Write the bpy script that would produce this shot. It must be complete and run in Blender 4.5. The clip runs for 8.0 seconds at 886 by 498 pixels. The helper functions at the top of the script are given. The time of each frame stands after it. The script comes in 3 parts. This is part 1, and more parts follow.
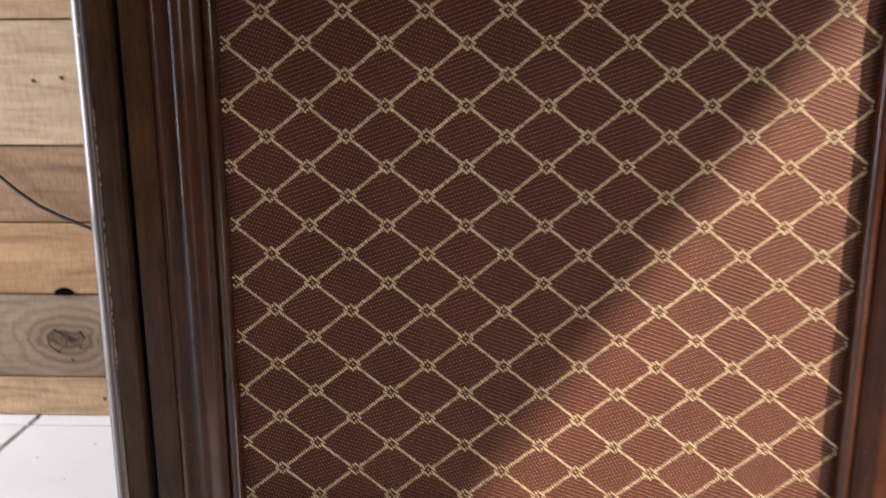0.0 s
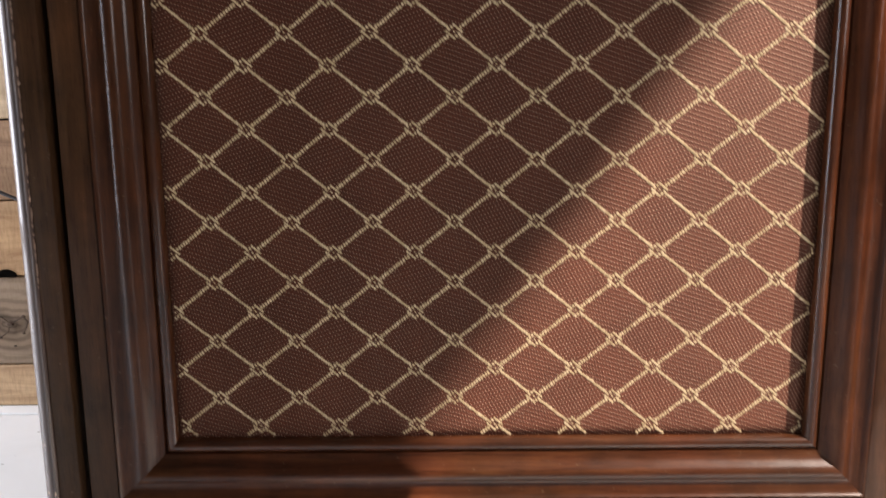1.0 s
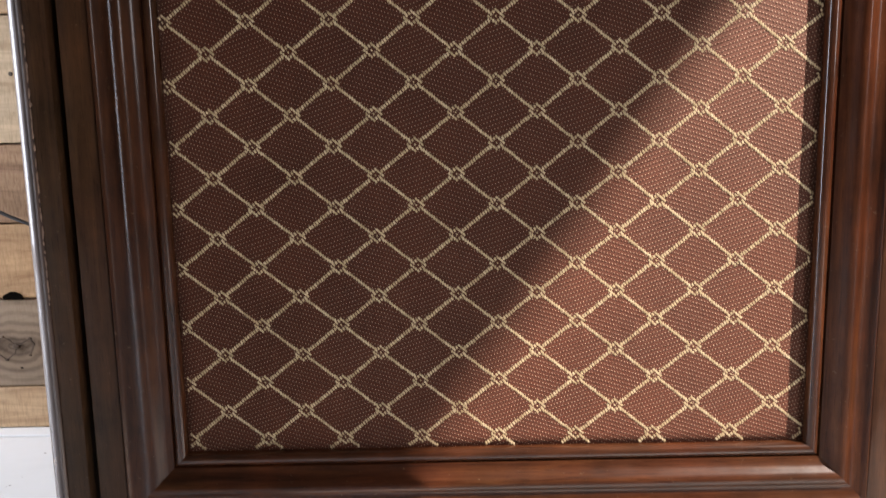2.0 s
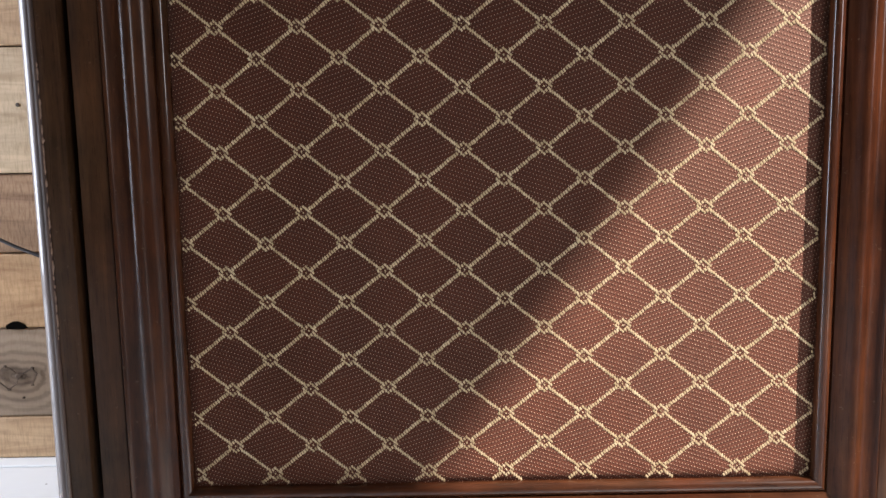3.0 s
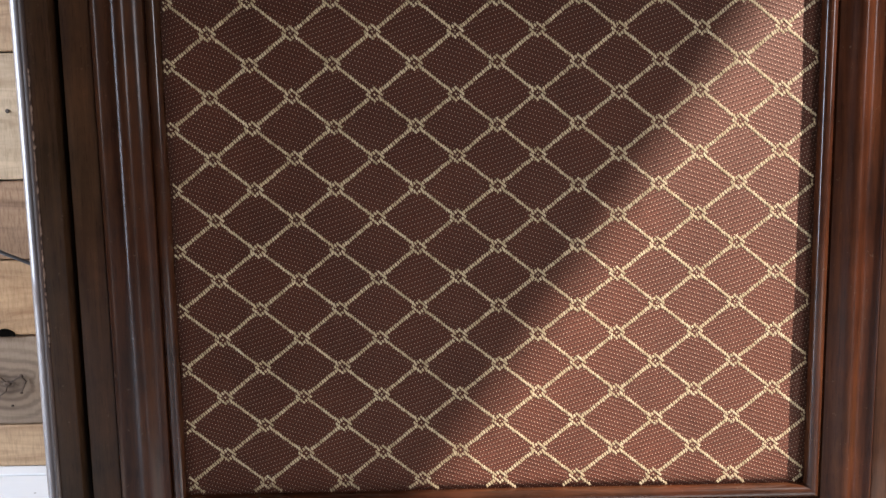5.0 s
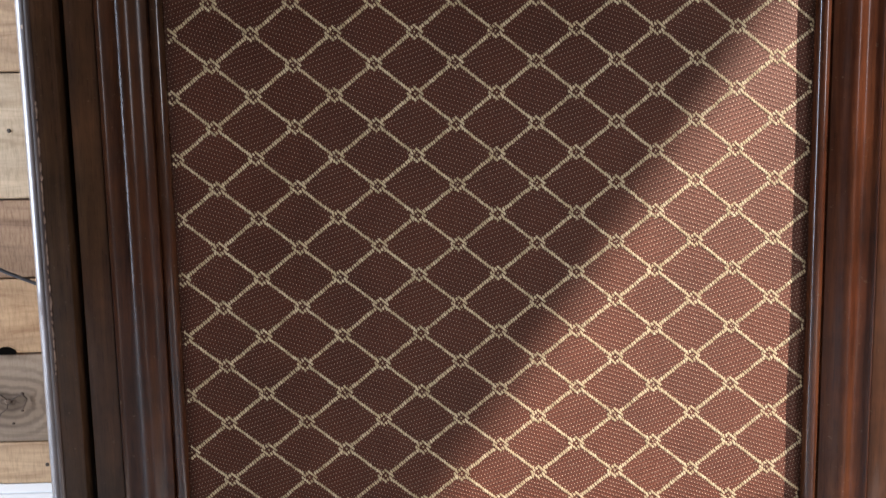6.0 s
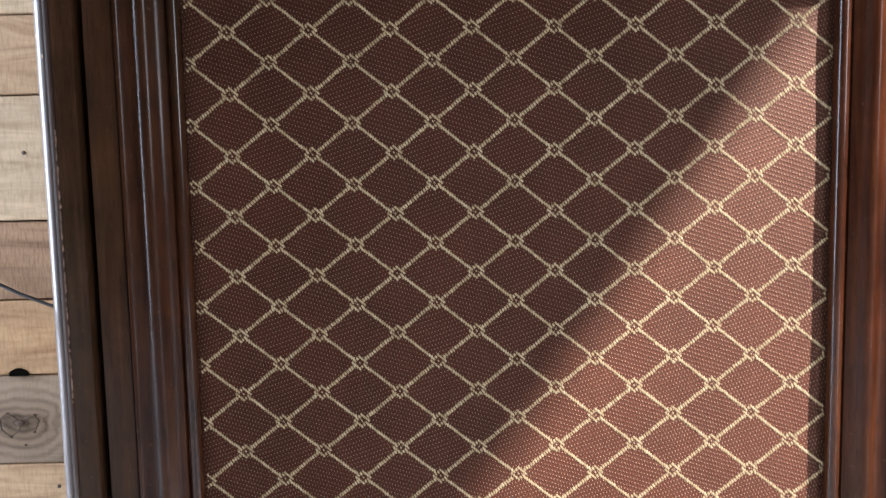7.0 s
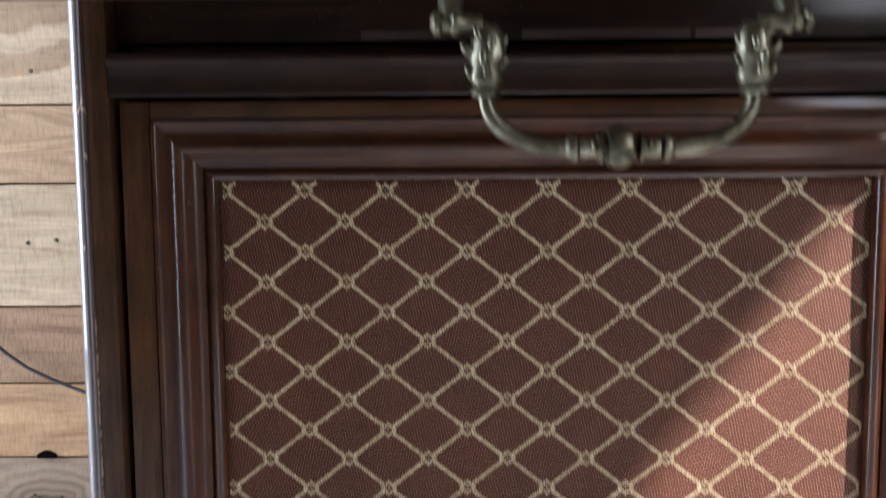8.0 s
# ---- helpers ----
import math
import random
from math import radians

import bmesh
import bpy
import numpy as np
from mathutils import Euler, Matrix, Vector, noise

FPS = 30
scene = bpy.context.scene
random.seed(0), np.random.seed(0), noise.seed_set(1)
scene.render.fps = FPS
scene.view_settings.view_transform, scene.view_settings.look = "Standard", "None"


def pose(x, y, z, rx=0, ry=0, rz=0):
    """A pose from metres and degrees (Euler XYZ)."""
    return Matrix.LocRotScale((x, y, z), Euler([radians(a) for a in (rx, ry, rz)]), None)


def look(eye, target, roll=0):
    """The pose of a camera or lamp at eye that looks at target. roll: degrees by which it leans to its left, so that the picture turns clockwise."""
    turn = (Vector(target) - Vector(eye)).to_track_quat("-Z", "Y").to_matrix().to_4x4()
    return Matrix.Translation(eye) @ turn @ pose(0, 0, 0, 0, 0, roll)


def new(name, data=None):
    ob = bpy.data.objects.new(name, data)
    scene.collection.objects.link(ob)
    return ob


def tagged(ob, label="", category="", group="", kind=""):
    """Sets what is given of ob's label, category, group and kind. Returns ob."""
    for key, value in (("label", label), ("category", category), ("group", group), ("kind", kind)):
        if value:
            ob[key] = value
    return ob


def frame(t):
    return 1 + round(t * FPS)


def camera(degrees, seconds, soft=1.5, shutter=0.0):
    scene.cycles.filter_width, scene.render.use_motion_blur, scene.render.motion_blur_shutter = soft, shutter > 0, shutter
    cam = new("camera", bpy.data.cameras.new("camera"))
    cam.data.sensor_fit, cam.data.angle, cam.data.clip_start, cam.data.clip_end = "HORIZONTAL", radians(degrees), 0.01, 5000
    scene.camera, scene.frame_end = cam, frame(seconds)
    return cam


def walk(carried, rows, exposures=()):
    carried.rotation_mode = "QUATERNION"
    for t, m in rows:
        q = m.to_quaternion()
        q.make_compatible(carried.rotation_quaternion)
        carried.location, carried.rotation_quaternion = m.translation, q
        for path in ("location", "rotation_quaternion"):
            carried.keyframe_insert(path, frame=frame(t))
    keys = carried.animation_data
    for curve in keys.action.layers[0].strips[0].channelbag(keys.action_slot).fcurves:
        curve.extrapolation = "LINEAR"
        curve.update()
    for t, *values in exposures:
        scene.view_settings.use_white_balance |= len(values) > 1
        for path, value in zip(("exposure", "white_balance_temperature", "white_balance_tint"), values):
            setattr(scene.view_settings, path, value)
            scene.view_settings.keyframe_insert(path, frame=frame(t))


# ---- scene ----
cam = camera(54.3, 8.0, soft=1.4, shutter=0.75)
PATH = [
    (0, (-0.014, -0.366, 0.063), (-0.083, 1.579, -0.395), -0.1),
    (0.1, (-0.0126, -0.3636, 0.055), (-0.1002, 1.5889, -0.3693), -0.02),
    (0.2, (-0.014, -0.3613, 0.0479), (-0.0868, 1.5948, -0.3624), 0.14),
    (0.3, (-0.0098, -0.3588, 0.039), (-0.0832, 1.6031, -0.3424), 0.18),
    (0.4, (-0.0087, -0.3548, 0.0343), (-0.0682, 1.6071, -0.3496), 0.25),
    (0.5, (-0.007, -0.354, 0.023), (-0.054, 1.61, -0.351), 0.4),
    (0.7, (-0.0063, -0.3528, 0.0136), (-0.024, 1.6095, -0.3722), 0.05),
    (1, (-0.005, -0.356, 0.007), (-0.005, 1.606, -0.379), -0.4),
    (1.2, (-0.003, -0.358, 0.002), (0.005, 1.607, -0.385), -0.7),
    (2.3, (-0.006, -0.364, 0.0062), (-0.012, 1.613, -0.31), -1.2),
    (2.5, (-0.006, -0.364, 0.007), (-0.012, 1.613, -0.299), -1.2),
    (3, (-0.009, -0.365, 0.009), (-0.01, 1.616, -0.269), -1.0),
    (3.5, (-0.009, -0.364, 0.007), (0.001, 1.618, -0.261), -1.0),
    (4, (-0.01, -0.363, 0.006), (0.012, 1.618, -0.264), -0.9),
    (4.5, (-0.01, -0.364, 0.008), (0.014, 1.617, -0.266), -0.9),
    (4.7, (-0.01, -0.364, 0.008), (0.009, 1.617, -0.261), -0.9),
    (5.8, (-0.012, -0.368, 0.0165), (0.02, 1.616, -0.2364), -1.1),
    (6, (-0.012, -0.369, 0.018), (0.017, 1.616, -0.227), -1.1),
    (6.5, (-0.016, -0.368, 0.02), (0.009, 1.619, -0.206), -1.4),
    (7, (-0.016, -0.367, 0.023), (-0.005, 1.622, -0.186), -1.2),
    (7.2, (-0.016, -0.3652, 0.0286), (-0.0163, 1.6243, -0.1762), -0.99),
    (7.4, (-0.015, -0.3631, 0.0453), (-0.0283, 1.6261, -0.1616), -0.91),
    (7.5, (-0.015, -0.364, 0.056), (-0.036, 1.626, -0.14), -0.7),
    (7.7, (-0.0176, -0.3631, 0.0751), (-0.0489, 1.6278, -0.1136), -0.67),
    (7.9, (-0.0198, -0.3636, 0.093), (-0.054, 1.6265, -0.1034), -0.73),
    (8, (-0.021, -0.362, 0.1), (-0.054, 1.628, -0.092), -0.4),
]
walk(cam, [(t, look(eye, target, roll)) for t, eye, target, roll in PATH], exposures=[(0, 1.25, 7300, 21), (1, 1.21, 7200, 19), (2.5, 1.27, 6850, 17), (3.5, 1.31, 6600, 16), (4.5, 1.32, 6550, 16), (6, 1.41, 6400, 15), (7, 1.50, 6300, 14), (8, 1.59, 6150, 14)])

# ---- light ----
SUN_WAY = Vector((-1.68, 1.0, -2.50)).normalized()      # the way the sunlight travels
world = bpy.data.worlds.new("sky")
scene.world = world
world.use_nodes = True
wn = world.node_tree.nodes
sky = wn.new("ShaderNodeTexSky")
sky.sky_type, sky.sun_disc = "NISHITA", False
sky.sun_elevation = math.asin(-SUN_WAY.z)
sky.sun_rotation = math.atan2(-SUN_WAY.x, -SUN_WAY.y)
wn["Background"].inputs["Strength"].default_value = 0.05
world.node_tree.links.new(sky.outputs["Color"], wn["Background"].inputs["Color"])

sun = new("sun", bpy.data.lights.new("sun", "SUN"))
sun.data.energy, sun.data.angle, sun.data.color = 4.35, radians(0.55), (1.0, 0.92, 0.84)
sun.matrix_world = look((0, 0, 0), SUN_WAY) @ Matrix.Identity(4)


def window_light(name, eye, target, wide, high, watts, colour):
    lamp = new(name, bpy.data.lights.new(name, "AREA"))
    lamp.data.shape, lamp.data.size, lamp.data.size_y = "RECTANGLE", wide, high
    lamp.data.energy, lamp.data.color = watts, colour
    lamp.matrix_world = look(eye, target)
    return lamp


# daylight standing in the three openings
window_light("daylight_west", (-1.62, 0.065, 0.56), (0.0, 0.065, 0.56), 0.60, 1.64, 24.8, (0.73, 0.85, 1.0))
window_light("daylight_east", (1.32, -0.69, 1.52), (0.0, -0.69, 1.52), 0.44, 0.78, 0.27, (0.95, 0.97, 1.0))
window_light("daylight_east", (1.32, -1.40, 0.55), (0.0, -1.40, 0.55), 0.58, 0.96, 7.05, (0.92, 0.95, 1.0))


# ---- materials ----
def nodes_of(name):
    m = bpy.data.materials.new(name)
    m.use_nodes = True
    nt = m.node_tree
    return m, nt, nt.nodes["Principled BSDF"]


def node(nt, kind, **inputs):
    n = nt.nodes.new(kind)
    for key, value in inputs.items():
        n.inputs[key.replace("_", " ")].default_value = value
    return n


def math_node(nt, op, a, b=None, c=None, clamp=False):
    n = nt.nodes.new("ShaderNodeMath")
    n.operation, n.use_clamp = op, clamp
    for i, v in enumerate((a, b, c)):
        if v is None:
            continue
        if isinstance(v, (int, float)):
            n.inputs[i].default_value = v
        else:
            nt.links.new(v, n.inputs[i])
    return n.outputs[0]


def ramp(nt, fac, stops):
    n = nt.nodes.new("ShaderNodeValToRGB")
    while len(n.color_ramp.elements) < len(stops):
        n.color_ramp.elements.new(0.5)
    for e, (p, c) in zip(n.color_ramp.elements, stops):
        e.position, e.color = p, (*c, 1)
    nt.links.new(fac, n.inputs["Fac"])
    return n.outputs["Color"]


def mix(nt, fac, a, b, mode="MIX"):
    n = nt.nodes.new("ShaderNodeMix")
    n.data_type, n.blend_type = "RGBA", mode
    for sock, v in ((n.inputs[0], fac), (n.inputs[6], a), (n.inputs[7], b)):
        if isinstance(v, (int, float)):
            sock.default_value = v
        elif isinstance(v, tuple):
            sock.default_value = (*v, 1)
        else:
            nt.links.new(v, sock)
    return n.outputs[2]


def coords(nt, scale, random_shift=False):
    tc = nt.nodes.new("ShaderNodeTexCoord")
    mp = nt.nodes.new("ShaderNodeMapping")
    mp.inputs["Scale"].default_value = scale
    nt.links.new(tc.outputs["Object"], mp.inputs["Vector"])
    if random_shift:
        info = nt.nodes.new("ShaderNodeObjectInfo")
        sh = nt.nodes.new("ShaderNodeVectorMath")
        sh.operation = "SCALE"
        sh.inputs[0].default_value = (7.3, 3.1, 9.7)
        nt.links.new(info.outputs["Random"], sh.inputs["Scale"])
        nt.links.new(sh.outputs[0], mp.inputs["Location"])
    return mp.outputs["Vector"]


def noise_tex(nt, vec, scale, detail=4.0, rough=0.6, distort=0.0):
    n = node(nt, "ShaderNodeTexNoise", Scale=scale, Detail=detail, Roughness=rough, Distortion=distort)
    nt.links.new(vec, n.inputs["Vector"])
    return n.outputs["Fac"]


def bump(nt, bsdf, height, strength, distance):
    b = node(nt, "ShaderNodeBump", Strength=strength, Distance=distance)
    nt.links.new(height, b.inputs["Height"])
    nt.links.new(b.outputs["Normal"], bsdf.inputs["Normal"])


def lacquered_wood(name, along, gloss, blur, dark, mid, pale):
    """Dark stain under a worn clear lacquer; the grain runs along x, y or z."""
    m, nt, p = nodes_of(name)
    v = coords(nt, {"x": (6, 90, 90), "y": (90, 6, 90), "z": (90, 90, 6)}[along])
    grain = noise_tex(nt, v, 3.0, 6, 0.6, 0.6)
    fine = noise_tex(nt, v, 16.0, 3, 0.7)
    patch = noise_tex(nt, coords(nt, (1, 1, 1)), 48.0, 4, 0.62)
    col = ramp(nt, grain, [(0.25, dark), (0.5, mid), (0.78, pale)])
    col = mix(nt, 1.0, col, ramp(nt, patch, [(0.30, (0.70, 0.73, 0.74)), (0.70, (1.26, 1.17, 1.08))]), "MULTIPLY")
    aged = noise_tex(nt, coords(nt, (1, 1, 0.5)), 9.0, 2, 0.5)
    col = mix(nt, 1.0, col, ramp(nt, aged, [(0.36, (0.84, 1.02, 1.06)), (0.62, (1.12, 0.98, 0.92))]), "MULTIPLY")
    col = mix(nt, 0.85, col, ramp(nt, fine, [(0.32, (0.55, 0.52, 0.50)), (0.46, (1, 1, 1))]), "MULTIPLY")
    scuff = ramp(nt, noise_tex(nt, coords(nt, (1, 1, 1)), 330.0, 4, 0.75), [(0.645, (0, 0, 0)), (0.71, (0.5, 0.5, 0.5))])
    col = mix(nt, scuff, col, (0.15, 0.10, 0.065))
    nt.links.new(col, p.inputs["Base Color"])
    smear = noise_tex(nt, coords(nt, (1, 1, 1)), 60.0, 4, 0.7)
    nt.links.new(ramp(nt, smear, [(0.3, (0.34, 0.34, 0.34)), (0.75, (0.56, 0.56, 0.56))]), p.inputs["Roughness"])
    p.inputs["Specular IOR Level"].default_value = 0.04
    p.inputs["Coat Weight"].default_value = gloss
    p.inputs["Coat IOR"].default_value = 1.62
    nt.links.new(ramp(nt, smear, [(0.3, (0.8 * blur,) * 3), (0.75, (1.4 * blur,) * 3)]), p.inputs["Coat Roughness"])
    bump(nt, p, math_node(nt, "ADD", grain, math_node(nt, "MULTIPLY", smear, 0.8)), 0.14, 0.0005)
    return m


def edge_wood():
    """The same lacquer on the exposed corner bead, knocked through to pale wood in small chips."""
    m, nt, p = nodes_of("chipped_edge_wood")
    grain = noise_tex(nt, coords(nt, (90, 90, 6)), 3.0, 6, 0.65, 0.6)
    base = ramp(nt, grain, [(0.3, (0.030, 0.018, 0.014)), (0.7, (0.085, 0.045, 0.032))])
    chips = noise_tex(nt, coords(nt, (1, 1, 0.55)), 170.0, 3, 0.6)
    stretch = noise_tex(nt, coords(nt, (1, 1, 1)), 9.0, 2, 0.5)
    where = math_node(nt, "ADD", chips, math_node(nt, "MULTIPLY", math_node(nt, "SUBTRACT", stretch, 0.5), 0.45))
    mask = ramp(nt, where, [(0.655, (0, 0, 0)), (0.675, (1, 1, 1))])
    col = mix(nt, mask, base, (0.36, 0.24, 0.16))
    nt.links.new(col, p.inputs["Base Color"])
    nt.links.new(ramp(nt, mask, [(0, (0.5, 0.5, 0.5)), (1, (0.7, 0.7, 0.7))]), p.inputs["Roughness"])
    p.inputs["Coat IOR"].default_value = 1.62
    p.inputs["Coat Weight"].default_value = 0.42
    p.inputs["Coat Roughness"].default_value = 0.07
    bump(nt, p, math_node(nt, "SUBTRACT", grain, mask), 0.25, 0.0005)
    return m


def raw_wood(name, dark, pale, sawn=0.55):
    """Unfinished board, grain along x, each board at its own shade."""
    m, nt, p = nodes_of(name)
    v = coords(nt, (5, 40, 40), True)
    grain = noise_tex(nt, v, 1.6, 7, 0.6, 1.4)
    wide = noise_tex(nt, coords(nt, (2.2, 9, 9), True), 2.0, 3, 0.5)
    saw = noise_tex(nt, coords(nt, (260, 30, 40), True), 2.0, 4, 0.7)
    base = ramp(nt, grain, [(0.30, dark), (0.56, pale), (0.8, tuple(min(1, c * 1.14) for c in pale))])
    tone = ramp(nt, wide, [(0.3, (0.72, 0.69, 0.66)), (0.7, (1.08, 1.06, 1.03))])
    col = mix(nt, 1.0, base, tone, "MULTIPLY")
    marks = ramp(nt, saw, [(0.34, (0.66, 0.62, 0.57)), (0.54, (1.04, 1.04, 1.04))])
    col = mix(nt, sawn, col, marks, "MULTIPLY")
    nt.links.new(col, p.inputs["Base Color"])
    p.inputs["Roughness"].default_value = 0.75
    bump(nt, p, math_node(nt, "ADD", grain, math_node(nt, "MULTIPLY", saw, 0.5)), 0.35, 0.0012)
    return m


PX, PZ = 0.017, 0.012835        # half a diamond of the cloth, across and up


def speaker_cloth():
    """Maroon-brown satin cloth: fine ribs with cream pin dots, twilled one way and the other in neighbouring diamonds."""
    m, nt, p = nodes_of("woven_cloth")
    tc = nt.nodes.new("ShaderNodeTexCoord")
    sep = nt.nodes.new("ShaderNodeSeparateXYZ")
    nt.links.new(tc.outputs["Object"], sep.inputs[0])
    x, z = sep.outputs["X"], sep.outputs["Z"]
    u = math_node(nt, "MULTIPLY", x, 0.5 / PX)
    w = math_node(nt, "MULTIPLY", z, 0.5 / PZ)
    one = math_node(nt, "FLOOR", math_node(nt, "ADD", u, w))
    two = math_node(nt, "FLOOR", math_node(nt, "SUBTRACT", u, w))
    side = math_node(nt, "MULTIPLY_ADD", math_node(nt, "MODULO", math_node(nt, "ADD", math_node(nt, "ADD", one, two), 100.0), 2.0), 2.0, -1.0)
    # rows of the twill, 1.9 mm apart, leaning with the diamond; pin dots every 1.35 mm along them
    row = math_node(nt, "MULTIPLY", math_node(nt, "ADD", z, math_node(nt, "MULTIPLY", math_node(nt, "MULTIPLY", x, side), 0.34)), 1 / 0.0019)
    col_x = math_node(nt, "ADD", math_node(nt, "MULTIPLY", x, 1 / 0.00135), math_node(nt, "MULTIPLY", math_node(nt, "MULTIPLY", math_node(nt, "FLOOR", row), 0.33), side))
    jag = math_node(nt, "FRACT", col_x)
    up = math_node(nt, "FRACT", math_node(nt, "ADD", row, math_node(nt, "MULTIPLY", math_node(nt, "MULTIPLY", jag, side), -0.24)))
    fx = math_node(nt, "SUBTRACT", jag, 0.5)
    fy = math_node(nt, "SUBTRACT", up, 0.42)
    r2 = math_node(nt, "ADD", math_node(nt, "MULTIPLY", fx, fx), math_node(nt, "MULTIPLY", math_node(nt, "MULTIPLY", fy, fy), 1.6))
    dot = math_node(nt, "SUBTRACT", 1.5, math_node(nt, "MULTIPLY", r2, 60.0), clamp=True)
    # the dash under each dot: sunk in the relief, its small shadow painted dark
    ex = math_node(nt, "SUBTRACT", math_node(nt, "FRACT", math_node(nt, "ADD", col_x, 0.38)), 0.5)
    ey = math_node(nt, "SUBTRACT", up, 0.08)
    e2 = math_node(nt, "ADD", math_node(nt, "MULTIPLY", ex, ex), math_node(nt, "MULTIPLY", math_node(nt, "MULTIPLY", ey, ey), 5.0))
    sunk_shade = math_node(nt, "SUBTRACT", 1.3, math_node(nt, "MULTIPLY", e2, 7.5), clamp=True)
    cloud = noise_tex(nt, coords(nt, (1, 1, 1)), 26.0, 4, 0.6)
    yarn = noise_tex(nt, coords(nt, (9, 1, 0.6)), 150.0, 3, 0.6)
    base = ramp(nt, cloud, [(0.3, (0.068, 0.0170, 0.0098)), (0.7, (0.104, 0.0275, 0.0150))])
    base = mix(nt, 0.55, base, ramp(nt, yarn, [(0.3, (0.68, 0.66, 0.64)), (0.7, (1.2, 1.2, 1.2))]), "MULTIPLY")
    base = mix(nt, math_node(nt, "MULTIPLY", sunk_shade, 0.96), base, (0.013, 0.0042, 0.0034))
    base = mix(nt, math_node(nt, "MULTIPLY", dot, 0.9), base, (0.64, 0.49, 0.365))
    nt.links.new(base, p.inputs["Base Color"])
    p.inputs["Roughness"].default_value = 0.6
    p.inputs["Specular IOR Level"].default_value = 0.4
    p.inputs["Specular Tint"].default_value = (1.0, 0.70, 0.55, 1)
    p.inputs["Sheen Weight"].default_value = 0.22
    p.inputs["Sheen Roughness"].default_value = 0.5
    p.inputs["Sheen Tint"].default_value = (1.0, 0.74, 0.57, 1)
    # each row lies like a shingle, its face turned a little upwards
    lap = math_node(nt, "SUBTRACT", math_node(nt, "MULTIPLY", dot, 0.25), up)
    bump(nt, p, math_node(nt, "SUBTRACT", lap, math_node(nt, "MULTIPLY", sunk_shade, 0.4)), 0.9, 0.0008)
    return m


def gold_thread():
    m, nt, p = nodes_of("gold_thread")
    geo = nt.nodes.new("ShaderNodeNewGeometry")
    nt.links.new(ramp(nt, geo.outputs["Random Per Island"], [(0.0, (0.44, 0.335, 0.185)), (0.5, (0.565, 0.44, 0.255)), (1.0, (0.66, 0.535, 0.335))]), p.inputs["Base Color"])
    p.inputs["Roughness"].default_value = 0.45
    p.inputs["Sheen Weight"].default_value = 0.2
    return m


def antique_brass():
    m, nt, p = nodes_of("antique_brass")
    worn = noise_tex(nt, coords(nt, (1, 1, 1)), 140.0, 5, 0.65)
    nt.links.new(ramp(nt, worn, [(0.3, (0.05, 0.046, 0.032)), (0.5, (0.15, 0.14, 0.096)), (0.75, (0.34, 0.33, 0.25))]), p.inputs["Base Color"])
    nt.links.new(ramp(nt, worn, [(0.3, (0.50, 0.50, 0.50)), (0.7, (0.27, 0.27, 0.27))]), p.inputs["Roughness"])
    p.inputs["Metallic"].default_value = 1.0
    bump(nt, p, worn, 0.2, 0.0004)
    return m


def glazed_tile():
    m, nt, p = nodes_of("glazed_tile")
    v = coords(nt, (1, 1, 1), True)
    cloud = noise_tex(nt, v, 7.0, 5, 0.6, 0.8)
    specks = noise_tex(nt, v, 95.0, 2, 0.5)
    col = ramp(nt, cloud, [(0.3, (0.86, 0.88, 0.87)), (0.7, (0.93, 0.945, 0.94))])
    col = mix(nt, ramp(nt, specks, [(0.745, (0, 0, 0)), (0.76, (0.8, 0.8, 0.8))]), col, (0.22, 0.20, 0.17))
    nt.links.new(col, p.inputs["Base Color"])
    p.inputs["Roughness"].default_value = 0.22
    bump(nt, p, cloud, 0.1, 0.002)
    return m


def plain(name, a, b, scale, rough, relief=0.2):
    m, nt, p = nodes_of(name)
    n = noise_tex(nt, coords(nt, (1, 1, 1)), scale, 5, 0.6)
    nt.links.new(ramp(nt, n, [(0.3, a), (0.7, b)]), p.inputs["Base Color"])
    p.inputs["Roughness"].default_value = rough
    bump(nt, p, n, relief, 0.001)
    return m


BROWN = ((0.036, 0.0160, 0.0085), (0.057, 0.0255, 0.0130), (0.086, 0.0390, 0.0190))
RED = ((0.025, 0.0086, 0.0043), (0.050, 0.0170, 0.0076), (0.084, 0.0310, 0.0122))
# BROWN darkened for the rails: the shade under the drawer put into the colour
RAIL_SHADE = ((0.013, 0.0072, 0.0052), (0.021, 0.0108, 0.0072), (0.034, 0.0170, 0.0105))
WOOD_X, WOOD_Y, WOOD_Z = [lacquered_wood("lacquered_wood_" + way, way, 0.22, 0.12, *BROWN) for way in "xyz"]
MOULD_X, MOULD_Z = [lacquered_wood("lacquered_moulding_" + way, way, 0.36, 0.19, *RED) for way in "xz"]
BEAD_X, BEAD_Z = [lacquered_wood("polished_bead_" + way, way, 0.8, 0.12, *RED) for way in "xz"]
RAIL_X = lacquered_wood("shaded_rail", "x", 0.16, 0.15, *RAIL_SHADE)
EDGE = edge_wood()
CLOTH, THREAD, BRASS, TILE = speaker_cloth(), gold_thread(), antique_brass(), glazed_tile()
BOARD = {"tan": raw_wood("tan_board", (0.39, 0.235, 0.125), (0.61, 0.415, 0.245)),
         "pale": raw_wood("pale_board", (0.47, 0.335, 0.205), (0.66, 0.505, 0.335)),
         "brown": raw_wood("brown_board", (0.27, 0.15, 0.080), (0.46, 0.285, 0.165), 1.0),
         "orange": raw_wood("orange_board", (0.42, 0.225, 0.10), (0.65, 0.41, 0.215)),
         "grey": raw_wood("grey_board", (0.20, 0.14, 0.09), (0.36, 0.26, 0.175))}
FIGURED = BOARD["pale"].copy()
FIGURED.name = "figured_board"
BOARD["figured"] = FIGURED
nt = FIGURED.node_tree
p = nt.nodes["Principled BSDF"]
